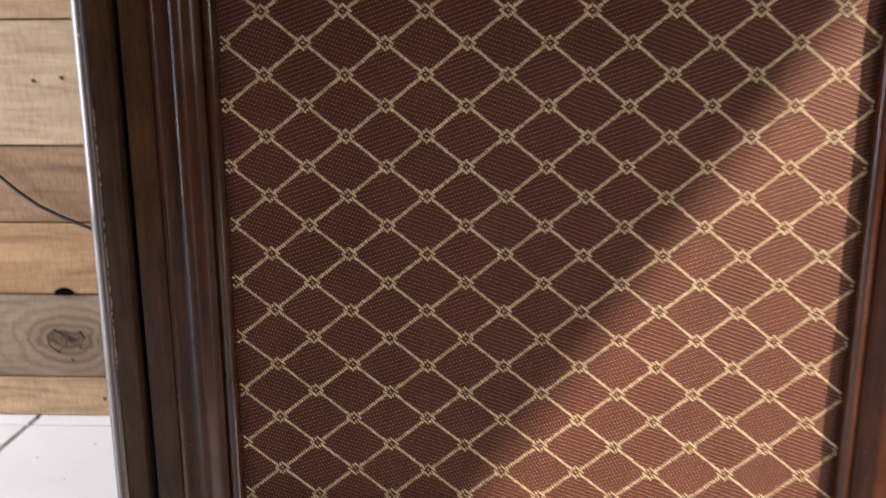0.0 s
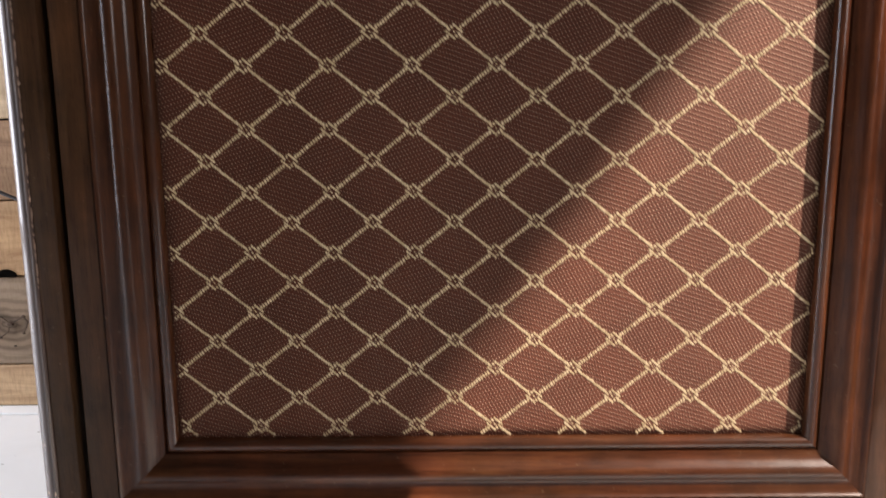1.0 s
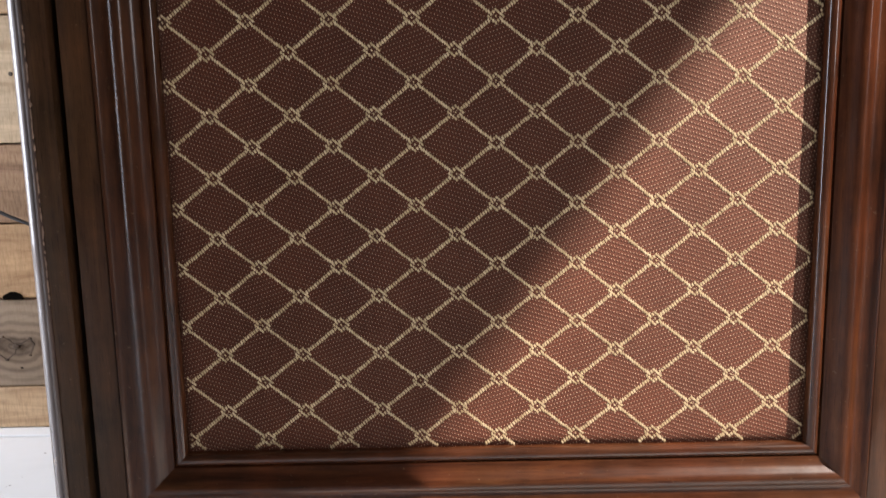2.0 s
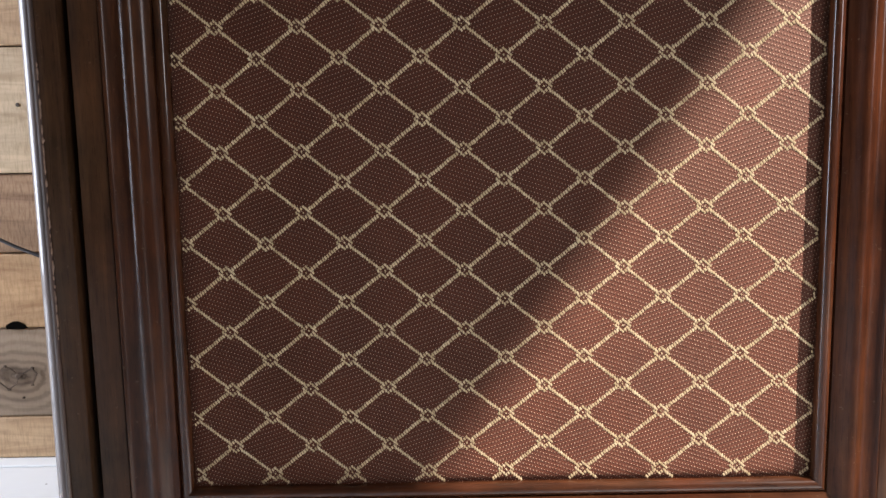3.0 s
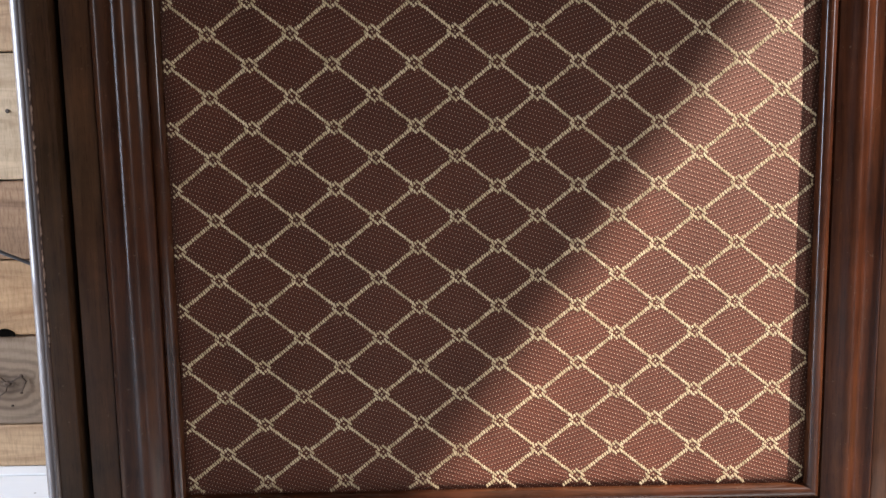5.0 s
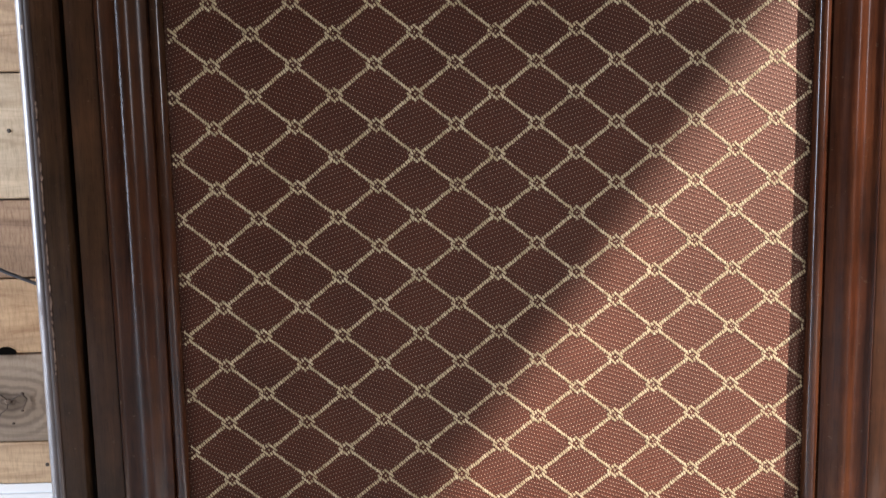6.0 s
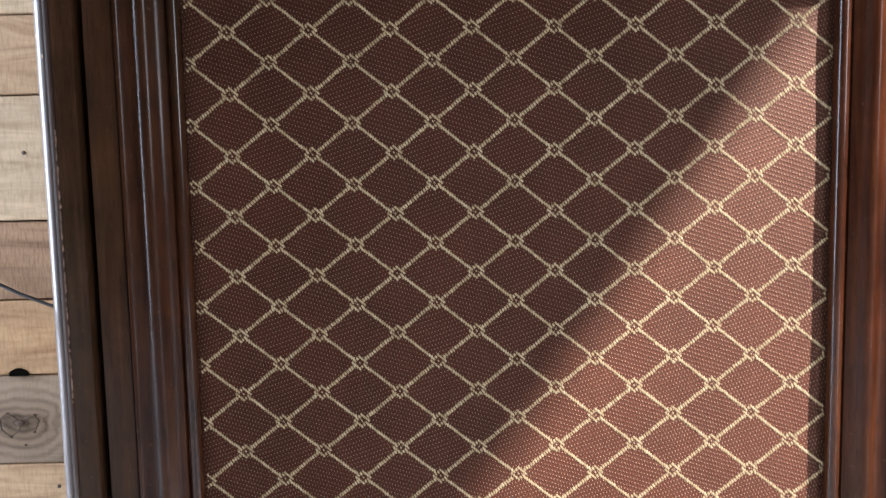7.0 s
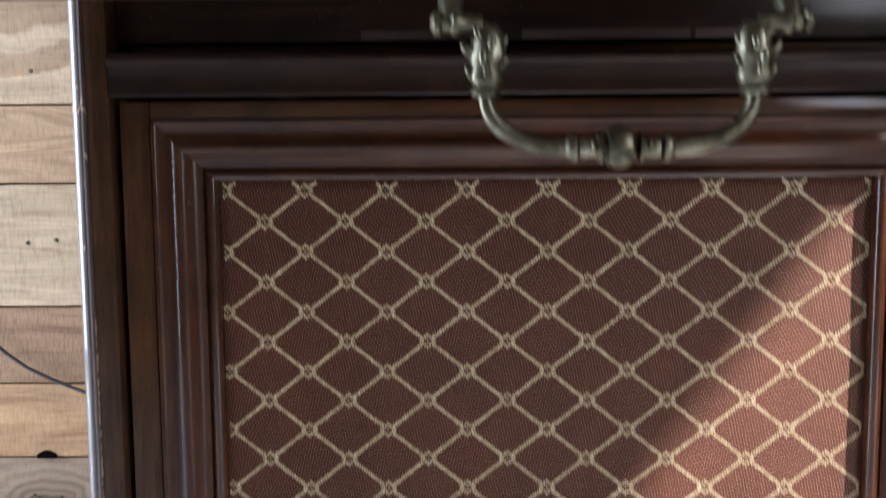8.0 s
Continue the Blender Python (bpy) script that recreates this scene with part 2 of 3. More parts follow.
plain_colour = p.inputs["Base Color"].links[0].from_socket
tc = nt.nodes.new("ShaderNodeTexCoord")
sep = nt.nodes.new("ShaderNodeSeparateXYZ")
nt.links.new(tc.outputs["Object"], sep.inputs[0])
# an old tide mark in two bands along the board
wave = math_node(nt, "MULTIPLY", math_node(nt, "SUBTRACT", noise_tex(nt, coords(nt, (1, 1, 0.6)), 16.0, 4, 0.5), 0.5), 0.045)
level = math_node(nt, "MULTIPLY", math_node(nt, "SUBTRACT", math_node(nt, "ADD", sep.outputs["Z"], wave), 0.16), 10.0)
stain = ramp(nt, level, [(0.20, (0, 0, 0)), (0.24, (0.9, 0.9, 0.9)), (0.44, (0.6, 0.6, 0.6)), (0.47, (0, 0, 0)), (0.60, (0, 0, 0)), (0.64, (0.8, 0.8, 0.8))])
nt.links.new(mix(nt, stain, plain_colour, mix(nt, 1.0, plain_colour, (0.62, 0.52, 0.44), "MULTIPLY")), p.inputs["Base Color"])
KNOTTY = BOARD["grey"].copy()
KNOTTY.name = "knotty_board"
BOARD["knotty"] = KNOTTY
nt = KNOTTY.node_tree
p = nt.nodes["Principled BSDF"]
plain_colour = p.inputs["Base Color"].links[0].from_socket
tc = nt.nodes.new("ShaderNodeTexCoord")
sep = nt.nodes.new("ShaderNodeSeparateXYZ")
nt.links.new(tc.outputs["Object"], sep.inputs[0])
wobble = math_node(nt, "MULTIPLY", math_node(nt, "SUBTRACT", noise_tex(nt, coords(nt, (1, 1, 1)), 38.0, 4, 0.6), 0.5), 0.030)
dx = math_node(nt, "ADD", math_node(nt, "MULTIPLY", math_node(nt, "ADD", sep.outputs["X"], 0.405), 0.62), wobble)
dz = math_node(nt, "ADD", sep.outputs["Z"], 0.212)
far = math_node(nt, "SQRT", math_node(nt, "ADD", math_node(nt, "MULTIPLY", dx, dx), math_node(nt, "MULTIPLY", dz, dz)))
rings = math_node(nt, "MULTIPLY_ADD", math_node(nt, "SINE", math_node(nt, "MULTIPLY", math_node(nt, "POWER", far, 0.7), 330.0)), 0.5, 0.5)
near = math_node(nt, "SUBTRACT", 1.0, math_node(nt, "MULTIPLY", far, 19.0), clamp=True)
ring_colour = mix(nt, 0.7, plain_colour, ramp(nt, rings, [(0.1, (0.19, 0.128, 0.080)), (0.5, (0.32, 0.225, 0.150)), (1.0, (0.37, 0.27, 0.18))]))
heart = ramp(nt, far, [(0.006, (0.50, 0.46, 0.43)), (0.014, (0.86, 0.83, 0.80)), (0.021, (0.80, 0.77, 0.74)), (0.030, (1, 1, 1))])
nt.links.new(mix(nt, math_node(nt, "MULTIPLY", near, 1.6, clamp=True), plain_colour, mix(nt, 1.0, ring_colour, heart, "MULTIPLY")), p.inputs["Base Color"])
DRAWER_WOOD = raw_wood("drawer_wood", (0.045, 0.027, 0.021), (0.085, 0.055, 0.043))
PLASTER = plain("plaster", (0.15, 0.118, 0.088), (0.20, 0.158, 0.118), 12.0, 0.85)
GROUT = plain("grout", (0.20, 0.20, 0.20), (0.30, 0.295, 0.29), 60.0, 0.9)
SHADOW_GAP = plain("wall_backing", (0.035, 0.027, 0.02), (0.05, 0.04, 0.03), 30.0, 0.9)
# the darkness inside a hole, put into the colour of a plate
HOLE_SHADE = plain("notch_shade", (0.003, 0.0025, 0.002), (0.007, 0.006, 0.005), 90.0, 1.0)
HOLE_SHADE.node_tree.nodes["Principled BSDF"].inputs["Specular IOR Level"].default_value = 0.0
CABLE = plain("cable_rubber", (0.03, 0.027, 0.028), (0.05, 0.046, 0.047), 80.0, 0.5)
DARK_WOOD = plain("knot_wood", (0.05, 0.03, 0.018), (0.12, 0.072, 0.042), 160.0, 0.85)
CHIP = plain("bared_wood", (0.15, 0.095, 0.068), (0.30, 0.205, 0.15), 400.0, 0.7)
NAIL = plain("rusty_nail", (0.05, 0.035, 0.025), (0.10, 0.07, 0.05), 300.0, 0.6)


# ---- mesh helpers ----
def part(name, bm, material, parent, label=""):
    me = bpy.data.meshes.new(name)
    bm.normal_update()
    bm.to_mesh(me)
    bm.free()
    me.materials.append(material)
    ob = new(name, me)
    ob.parent = parent
    return tagged(ob, label)


def smooth(bm, limit=40):
    for f in bm.faces:
        f.smooth = True
    for e in bm.edges:
        if len(e.link_faces) == 2 and e.calc_face_angle(0) > radians(limit):
            e.smooth = False
    return bm


def box(x0, x1, y0, y1, z0, z1, bevel=0.0, bm=None, segments=2):
    bm = bm or bmesh.new()
    m = Matrix.LocRotScale(((x0 + x1) / 2, (y0 + y1) / 2, (z0 + z1) / 2), None, (x1 - x0, y1 - y0, z1 - z0))
    made = bmesh.ops.create_cube(bm, size=1, matrix=m)["verts"]
    if bevel:
        edges = list({e for v in made for e in v.link_edges})
        bmesh.ops.bevel(bm, geom=edges, offset=bevel, segments=segments, profile=0.5, affect="EDGES")
        smooth(bm)
    return bm


def sweep(rings, closed_ends=True):
    """A skin over rings of equally many points."""
    bm = bmesh.new()
    rows = [[bm.verts.new(p) for p in ring] for ring in rings]
    n = len(rows[0])
    for a, b in zip(rows, rows[1:]):
        for i in range(n):
            bm.faces.new((a[i], a[(i + 1) % n], b[(i + 1) % n], b[i]))
    if closed_ends:
        bm.faces.new(rows[0][::-1])
        bm.faces.new(rows[-1])
    bmesh.ops.recalc_face_normals(bm, faces=bm.faces)
    return smooth(bm)


def tube(points, radii, n=12, flat=1.0):
    """A round bar along a line of points that lies in an upright plane facing y."""
    rings = []
    for i, (p, r) in enumerate(zip(points, radii)):
        t = (points[min(i + 1, len(points) - 1)] - points[max(i - 1, 0)]).normalized()
        s = Vector((0, 1, 0))
        if abs(t.y) > 0.9:
            s = Vector((1, 0, 0))
        s = (s - t * s.dot(t)).normalized()
        c = t.cross(s)
        rings.append([p + r * (flat * math.cos(k) * s + math.sin(k) * c) for k in (2 * math.pi * j / n for j in range(n))])
    return sweep(rings)


def turned(start, way, steps, n=16):
    """A turned piece: (distance, radius) steps from start along way."""
    way = Vector(way).normalized()
    return tube([Vector(start) + way * d for d, _ in steps], [r for _, r in steps], n)


# ---- the room ----
FLOOR, BACK = -0.291, 0.410
X0, X1, Y0, TOP = -1.55, 1.25, -2.10, 2.25

floor = tagged(part("floor", box(X0, X1, Y0, BACK + 0.12, FLOOR - 0.08, FLOOR - 0.0025), GROUT, None), "white glazed tile floor with grey grout", "floor", kind="structure")
wall_north = tagged(part("wall_north", box(X0, X1, BACK + 0.02, BACK + 0.12, FLOOR, TOP), SHADOW_GAP, None), "wall clad in reclaimed wooden boards", "wall", kind="structure")


def wall_with_windows(name, x, thick, openings):
    """A wall across x with openings (y0, y1, z0, z1) through it, in order from the south."""
    bm, at = bmesh.new(), Y0
    for y0, y1, z0, z1 in openings:
        box(x, x + thick, at, y0, FLOOR, TOP, bm=bm)
        box(x, x + thick, y0, y1, FLOOR, z0, bm=bm)
        box(x, x + thick, y0, y1, z1, TOP, bm=bm)
        at = y1
    box(x, x + thick, at, BACK + 0.12, FLOOR, TOP, bm=bm)
    return tagged(part(name, bm, PLASTER, None), "plain plastered wall, out of view, with openings added for daylight", "wall", kind="structure")


wall_with_windows("wall_west", X0 - 0.14, 0.14, [(-0.24, 0.37, -0.27, 1.40)])
# unseen high opening: its head is set to cut the sunlight across the door
wall_with_windows("wall_east", X1, 0.14, [(-1.70, -1.10, 0.06, 1.04), (-0.92, -0.46, 1.12, 1.941)])
tagged(part("wall_south", box(X0 - 0.14, X1 + 0.14, Y0 - 0.14, Y0, FLOOR, TOP), PLASTER, None), "plain plastered wall", "wall", kind="structure")
tagged(part("ceiling", box(X0 - 0.14, X1 + 0.14, Y0 - 0.14, BACK + 0.12, TOP, TOP + 0.1), PLASTER, None), "plain plastered ceiling", "ceiling", kind="structure")

# ---- the cabinet ----
FX0, FX1, FZ0, FZ1 = -0.1205, 0.1515, -0.1465, 0.0940         # the cloth's opening
CX = 0.0155                                                   # the cabinet's middle
DOOR_X, DOOR_Z0, DOOR_Z1 = 0.1738, -0.1860, 0.1265            # half width; foot and head of the door
STILE_IN, STILE_OUT = 0.1768, 0.1864                          # from the middle
CAB_TOP = 0.50
DOOR_Y, STILE_Y = -0.0090, -0.0115

cabinet = tagged(new("cabinet"), "dark walnut bedside cabinet with cloth-panelled door and open drawer", "cabinet")

for side, name in ((-1, "side_panel"), (1, "side_panel")):
    a, b = sorted((CX + side * (STILE_OUT + 0.0070), CX + side * (STILE_OUT - 0.0090)))
    part(name, box(a, b, -0.0005, 0.398, FLOOR + 0.02, CAB_TOP, 0.001), WOOD_Z, cabinet)
    a, b = sorted((CX + side * STILE_IN, CX + side * STILE_OUT))
    part("stile", box(a, b, STILE_Y, -0.0010, FLOOR, CAB_TOP, 0.0008), WOOD_Z, cabinet)
    # the outer corner: a round bead, a fillet and a thin second bead
    xo = CX + side * STILE_OUT
    prof = [(-0.0004, -0.0112), (0.0, -0.0121), (0.0006, -0.0126), (0.0013, -0.0124), (0.0018, -0.0115), (0.0021, -0.0109), (0.0027, -0.0109), (0.0040, -0.0105),
            (0.0055, -0.0095), (0.0066, -0.0084), (0.0075, -0.0067), (0.0080, -0.0048), (0.0082, -0.0028), (0.0078, -0.0010), (-0.0004, -0.0010)]
    rings = [[Vector((xo + side * u, y, z)) for u, y in prof] for z in (FLOOR, CAB_TOP)]
    bead = part("corner_bead", sweep(rings), EDGE, cabinet, "chipped rounded corner bead")
    if side < 0:
        worn = random.Random(3)
        z = 0.040
        while z > -0.075:
            long = worn.uniform(0.0006, 0.0028)
            z -= 1.3 * long + worn.uniform(0.0002, 0.0030)
            bm = bmesh.new()
            bmesh.ops.create_icosphere(bm, subdivisions=2, radius=1)
            turn, wide = worn.uniform(-0.15, 0.15), worn.uniform(0.0003, 0.0007)
            for v in bm.verts:
                d = 1 + 0.75 * noise.noise(v.co * 1.9 + Vector((0, 0, 40 * z * 10)))
                v.co = Vector((xo + 0.0001 + d * wide * v.co.x + turn * long * v.co.z, -0.01175 + 0.0003 * v.co.y, z + d * long * v.co.z))
            part("chip", smooth(bm), CHIP, bead, "pale chip knocked through the lacquer")

part("back_panel", box(CX - 0.174, CX + 0.174, 0.385, 0.397, FLOOR + 0.02, CAB_TOP), WOOD_Z, cabinet)
part("cabinet_bottom", box(CX - 0.173, CX + 0.173, 0.006, 0.384, -0.206, -0.190), WOOD_X, cabinet)
part("cabinet_top", box(CX - 0.205, CX + 0.205, -0.026, 0.402, CAB_TOP, CAB_TOP + 0.022, 0.006), WOOD_X, cabinet)
part("plinth", box(CX - STILE_IN + 0.0005, CX + STILE_IN - 0.0005, -0.0105, 0.006, FLOOR, DOOR_Z0 - 0.004, 0.001), WOOD_X, cabinet)
part("top_rail", box(CX - STILE_IN + 0.0005, CX + STILE_IN - 0.0005, -0.0105, 0.006, 0.330, CAB_TOP, 0.001), WOOD_X, cabinet)

for side in (-1, 1):
    a, b = sorted((CX + side * (DOOR_X - 0.003), CX + side * (STILE_IN - 0.0002)))
    part("door_jamb", box(a, b, 0.0044, 0.030, DOOR_Z0, 0.128), WOOD_Z, cabinet)
    a, b = sorted((CX + side * (DOOR_X + 0.0002), CX + side * (STILE_IN - 0.0002)))
    part("door_jamb", box(a, b, -0.0010, 0.0042, DOOR_Z0, 0.128), WOOD_Z, cabinet)

# the rail between door and drawer: a face with a bead along its head
prof = [(0.004, 0.1285), (-0.0115, 0.1285), (-0.0122, 0.1292), (-0.0122, 0.1400), (-0.0126, 0.1406), (-0.0140, 0.1412), (-0.0148, 0.1424),
        (-0.0148, 0.1438), (-0.0140, 0.1450), (-0.0122, 0.1456), (0.004, 0.1456)]
rings = [[Vector((x, y, z)) for y, z in prof] for x in (CX - STILE_IN + 0.0004, CX + STILE_IN - 0.0004)]
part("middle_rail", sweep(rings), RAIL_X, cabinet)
# the rail under the drawer, with the lacquer worn off along its foot
# first an unseen shelf, added behind the rails so no light leaks through
part("cabinet_shelf", box(CX - 0.1729, CX + 0.1729, 0.0050, 0.384, 0.1290, 0.1500), WOOD_Y, cabinet)
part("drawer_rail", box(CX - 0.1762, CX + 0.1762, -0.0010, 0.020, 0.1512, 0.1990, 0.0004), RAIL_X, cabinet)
for a, b in ((-0.060, -0.0205), (0.0060, 0.0745), (0.0765, 0.0960)):
    part("worn_strip", box(a, b, -0.0016, 0.0004, 0.1512, 0.1552, 0.0004), DRAWER_WOOD, cabinet, "bare brown strip where the lacquer wore off")

# ---- its door ----
door = part("door", box(CX - DOOR_X + 0.012, CX + DOOR_X - 0.012, 0.0042, 0.0085, DOOR_Z0 + 0.012, DOOR_Z1 - 0.012), WOOD_Z, cabinet, "dark framed door with cloth panel")
OUT = 0.0256
for a, b in ((CX - DOOR_X, FX0 - OUT), (FX1 + OUT, CX + DOOR_X)):
    part("door_stile", box(a, b, DOOR_Y, 0.004, DOOR_Z0, DOOR_Z1, 0.0008), WOOD_Z, door)
for a, b in ((DOOR_Z0, FZ0 - OUT), (FZ1 + OUT, DOOR_Z1)):
    part("door_rail", box(FX0 - OUT + 0.0002, FX1 + OUT - 0.0002, DOOR_Y, 0.004, a, b, 0.0008), WOOD_X, door)

# profile of the frame moulding, from the cloth outwards: (outwards, height)
MOULD = [(0.0, -0.003), (0.0, 0.0028), (0.0003, 0.0038), (0.0010, 0.0049), (0.0020, 0.0055), (0.0031, 0.0056), (0.0042, 0.0052), (0.0050, 0.0044), (0.0053, 0.0039), (0.0055, 0.0041),
         (0.0057, 0.0050), (0.0070, 0.0053), (0.0084, 0.0058), (0.0096, 0.0066), (0.0106, 0.0076), (0.0115, 0.0086), (0.0124, 0.0094), (0.0133, 0.0099), (0.0142, 0.0101), (0.0152, 0.0100),
         (0.0162, 0.0095), (0.0172, 0.0088), (0.0182, 0.0083), (0.0194, 0.0081), (0.0208, 0.0083), (0.0222, 0.0087), (0.0234, 0.0091), (0.0240, 0.0095), (0.0245, 0.0101), (0.0249, 0.0101),
         (0.0252, 0.0094), (0.0254, 0.0080), (0.0254, -0.003)]
MX, MZ, HX, HZ = (FX0 + FX1) / 2, (FZ0 + FZ1) / 2, (FX1 - FX0) / 2, (FZ1 - FZ0) / 2
BEAD = MOULD[:9] + [(0.0053, -0.003)]
OGEE = [(0.0054, -0.003), (0.0054, 0.0040)] + MOULD[9:]
for name, profile, wood_x, wood_z, label in (("inner_bead", BEAD, BEAD_X, BEAD_Z, "polished round inner bead"), ("moulding", OGEE, MOULD_X, MOULD_Z, "glossy reddish ogee moulding")):
    for along, side in (("z", -1), ("z", 1), ("x", -1), ("x", 1)):
        rings = []
        for end in (-1, 1):
            if along == "z":
                rings.append([Vector((MX + side * (HX + o), -h, MZ + end * (HZ + o))) for o, h in profile])
            else:
                rings.append([Vector((MX + end * (HX + o), -h, MZ + side * (HZ + o))) for o, h in profile])
        part(name, sweep(rings), wood_z if along == "z" else wood_x, door, label)

# the cloth, drawn a little slack between its edges
bm = bmesh.new()
bmesh.ops.create_grid(bm, x_segments=40, y_segments=36, size=0.5, matrix=Matrix.LocRotScale((MX, 0, MZ), Euler((radians(90), 0, 0)), (2 * HX + 0.004, 2 * HZ + 0.004, 1)))
for v in bm.verts:
    v.co.y = 0.0005 * noise.noise(Vector((v.co.x * 18, 1.7, v.co.z * 18)))
smooth(bm)
bmesh.ops.solidify(bm, geom=bm.faces[:], thickness=0.0012)
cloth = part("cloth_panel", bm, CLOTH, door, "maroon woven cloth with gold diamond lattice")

# the gold lattice: small stitches laid in steps along each side of each diamond, with a ring of stitches at the crossings
SHAPE = np.array([(1, 0, 0), (0.35, 0, 1), (-1, 0, 0), (-0.35, 0, -1), (0.5, -1, 0.5), (-0.5, -1, -0.5)])
FACES = np.array([(0, 1, 4), (1, 5, 4), (1, 2, 5), (2, 3, 5), (3, 4, 5), (3, 0, 4)])
rng = np.random.default_rng(4)
spots = []


def stitch(x, z, turn, long, wide):
    if FX0 + 0.0006 < x < FX1 - 0.0006 and FZ0 + 0.0006 < z < FZ1 - 0.0006:
        spots.append((x, z, turn + rng.normal(0, 0.09), long * rng.uniform(0.9, 1.1), wide * rng.uniform(0.9, 1.1)))


for i in range(-8, 11):
    for j in range(-13, 10):
        if (i + j) % 2:
            continue
        x, z = i * PX + rng.normal(0, 0.00012), j * PZ + rng.normal(0, 0.00012)
        # a small diamond ring of twelve stitches about one stitch in the middle
        for k in range(12):
            f, (a, b), (c, d) = (k % 3) / 3, *[((1, 0), (0, 1), (-1, 0), (0, -1))[(k // 3 + n) % 4] for n in (0, 1)]
            stitch(x + 0.0030 * (a + f * (c - a)), z + 0.0026 * (b + f * (d - b)), math.pi / 2 + 0.15 * a, 0.00080, 0.00066)
        stitch(x, z, math.pi / 2, 0.00050, 0.00042)
        for side in (-1, 1):
            for k in range(13):
                f = 0.155 + 0.69 * k / 12
                # the line bows a little, so that it leaves each ring at a flatter slant
                bow = 0.0002 * math.sin(2 * math.pi * f)
                stitch(x + f * PX, z + f * PZ * side - bow * side + rng.normal(0, 0.00008), math.pi / 2 + side * 0.12, 0.00096, 0.00066)
S = np.array(spots)
local = SHAPE[None] * np.stack([S[:, 3], np.full(len(S), 0.00014), S[:, 4]], 1)[:, None]
c, s = np.cos(S[:, 2])[:, None], np.sin(S[:, 2])[:, None]
base_y = np.array([0.0005 * noise.noise(Vector((a * 18, 1.7, b * 18))) for a, b in S[:, :2]]) - 0.00012
verts = np.stack([S[:, 0, None] + c * local[:, :, 0] - s * local[:, :, 2], base_y[:, None] + local[:, :, 1], S[:, 1, None] + s * local[:, :, 0] + c * local[:, :, 2]], 2).reshape(-1, 3)
faces = (FACES[None] + 6 * np.arange(len(S))[:, None, None]).reshape(-1, 3)
me = bpy.data.meshes.new("lattice_stitching")
me.from_pydata(verts.tolist(), [], faces.tolist())
me.materials.append(THREAD)
me.polygons.foreach_set("use_smooth", [True] * len(faces))
lattice = new("lattice_stitching", me)
lattice.parent = cloth
tagged(lattice, "raised gold thread stitching", kind="stuff")

# ---- the drawer, pulled out ----
DX, DZ0, DZ1 = 0.1762, 0.1435, 0.3250
FRONT_Y, FRONT_BACK = -0.1470, -0.1330
drawer = tagged(new("drawer"), "dark walnut drawer pulled open from the cabinet", "drawer")
part("drawer_front", box(CX - DX, CX + DX, FRONT_Y, FRONT_BACK, DZ0, DZ1, 0.0015), WOOD_X, drawer)
for side in (-1, 1):
    a, b = sorted((CX + side * (DX - 0.0040), CX + side * (DX - 0.0160)))
    part("drawer_side", box(a, b, FRONT_BACK, 0.210, 0.2000, 0.305, 0.001), WOOD_Y, drawer)
part("drawer_bottom", box(CX - DX + 0.0165, CX + DX - 0.0165, FRONT_BACK, 0.198, 0.2060, 0.2110), WOOD_Y, drawer)
part("drawer_back", box(CX - DX + 0.0165, CX + DX - 0.0165, 0.1985, 0.2100, 0.2060, 0.300, 0.001), WOOD_Y, drawer)

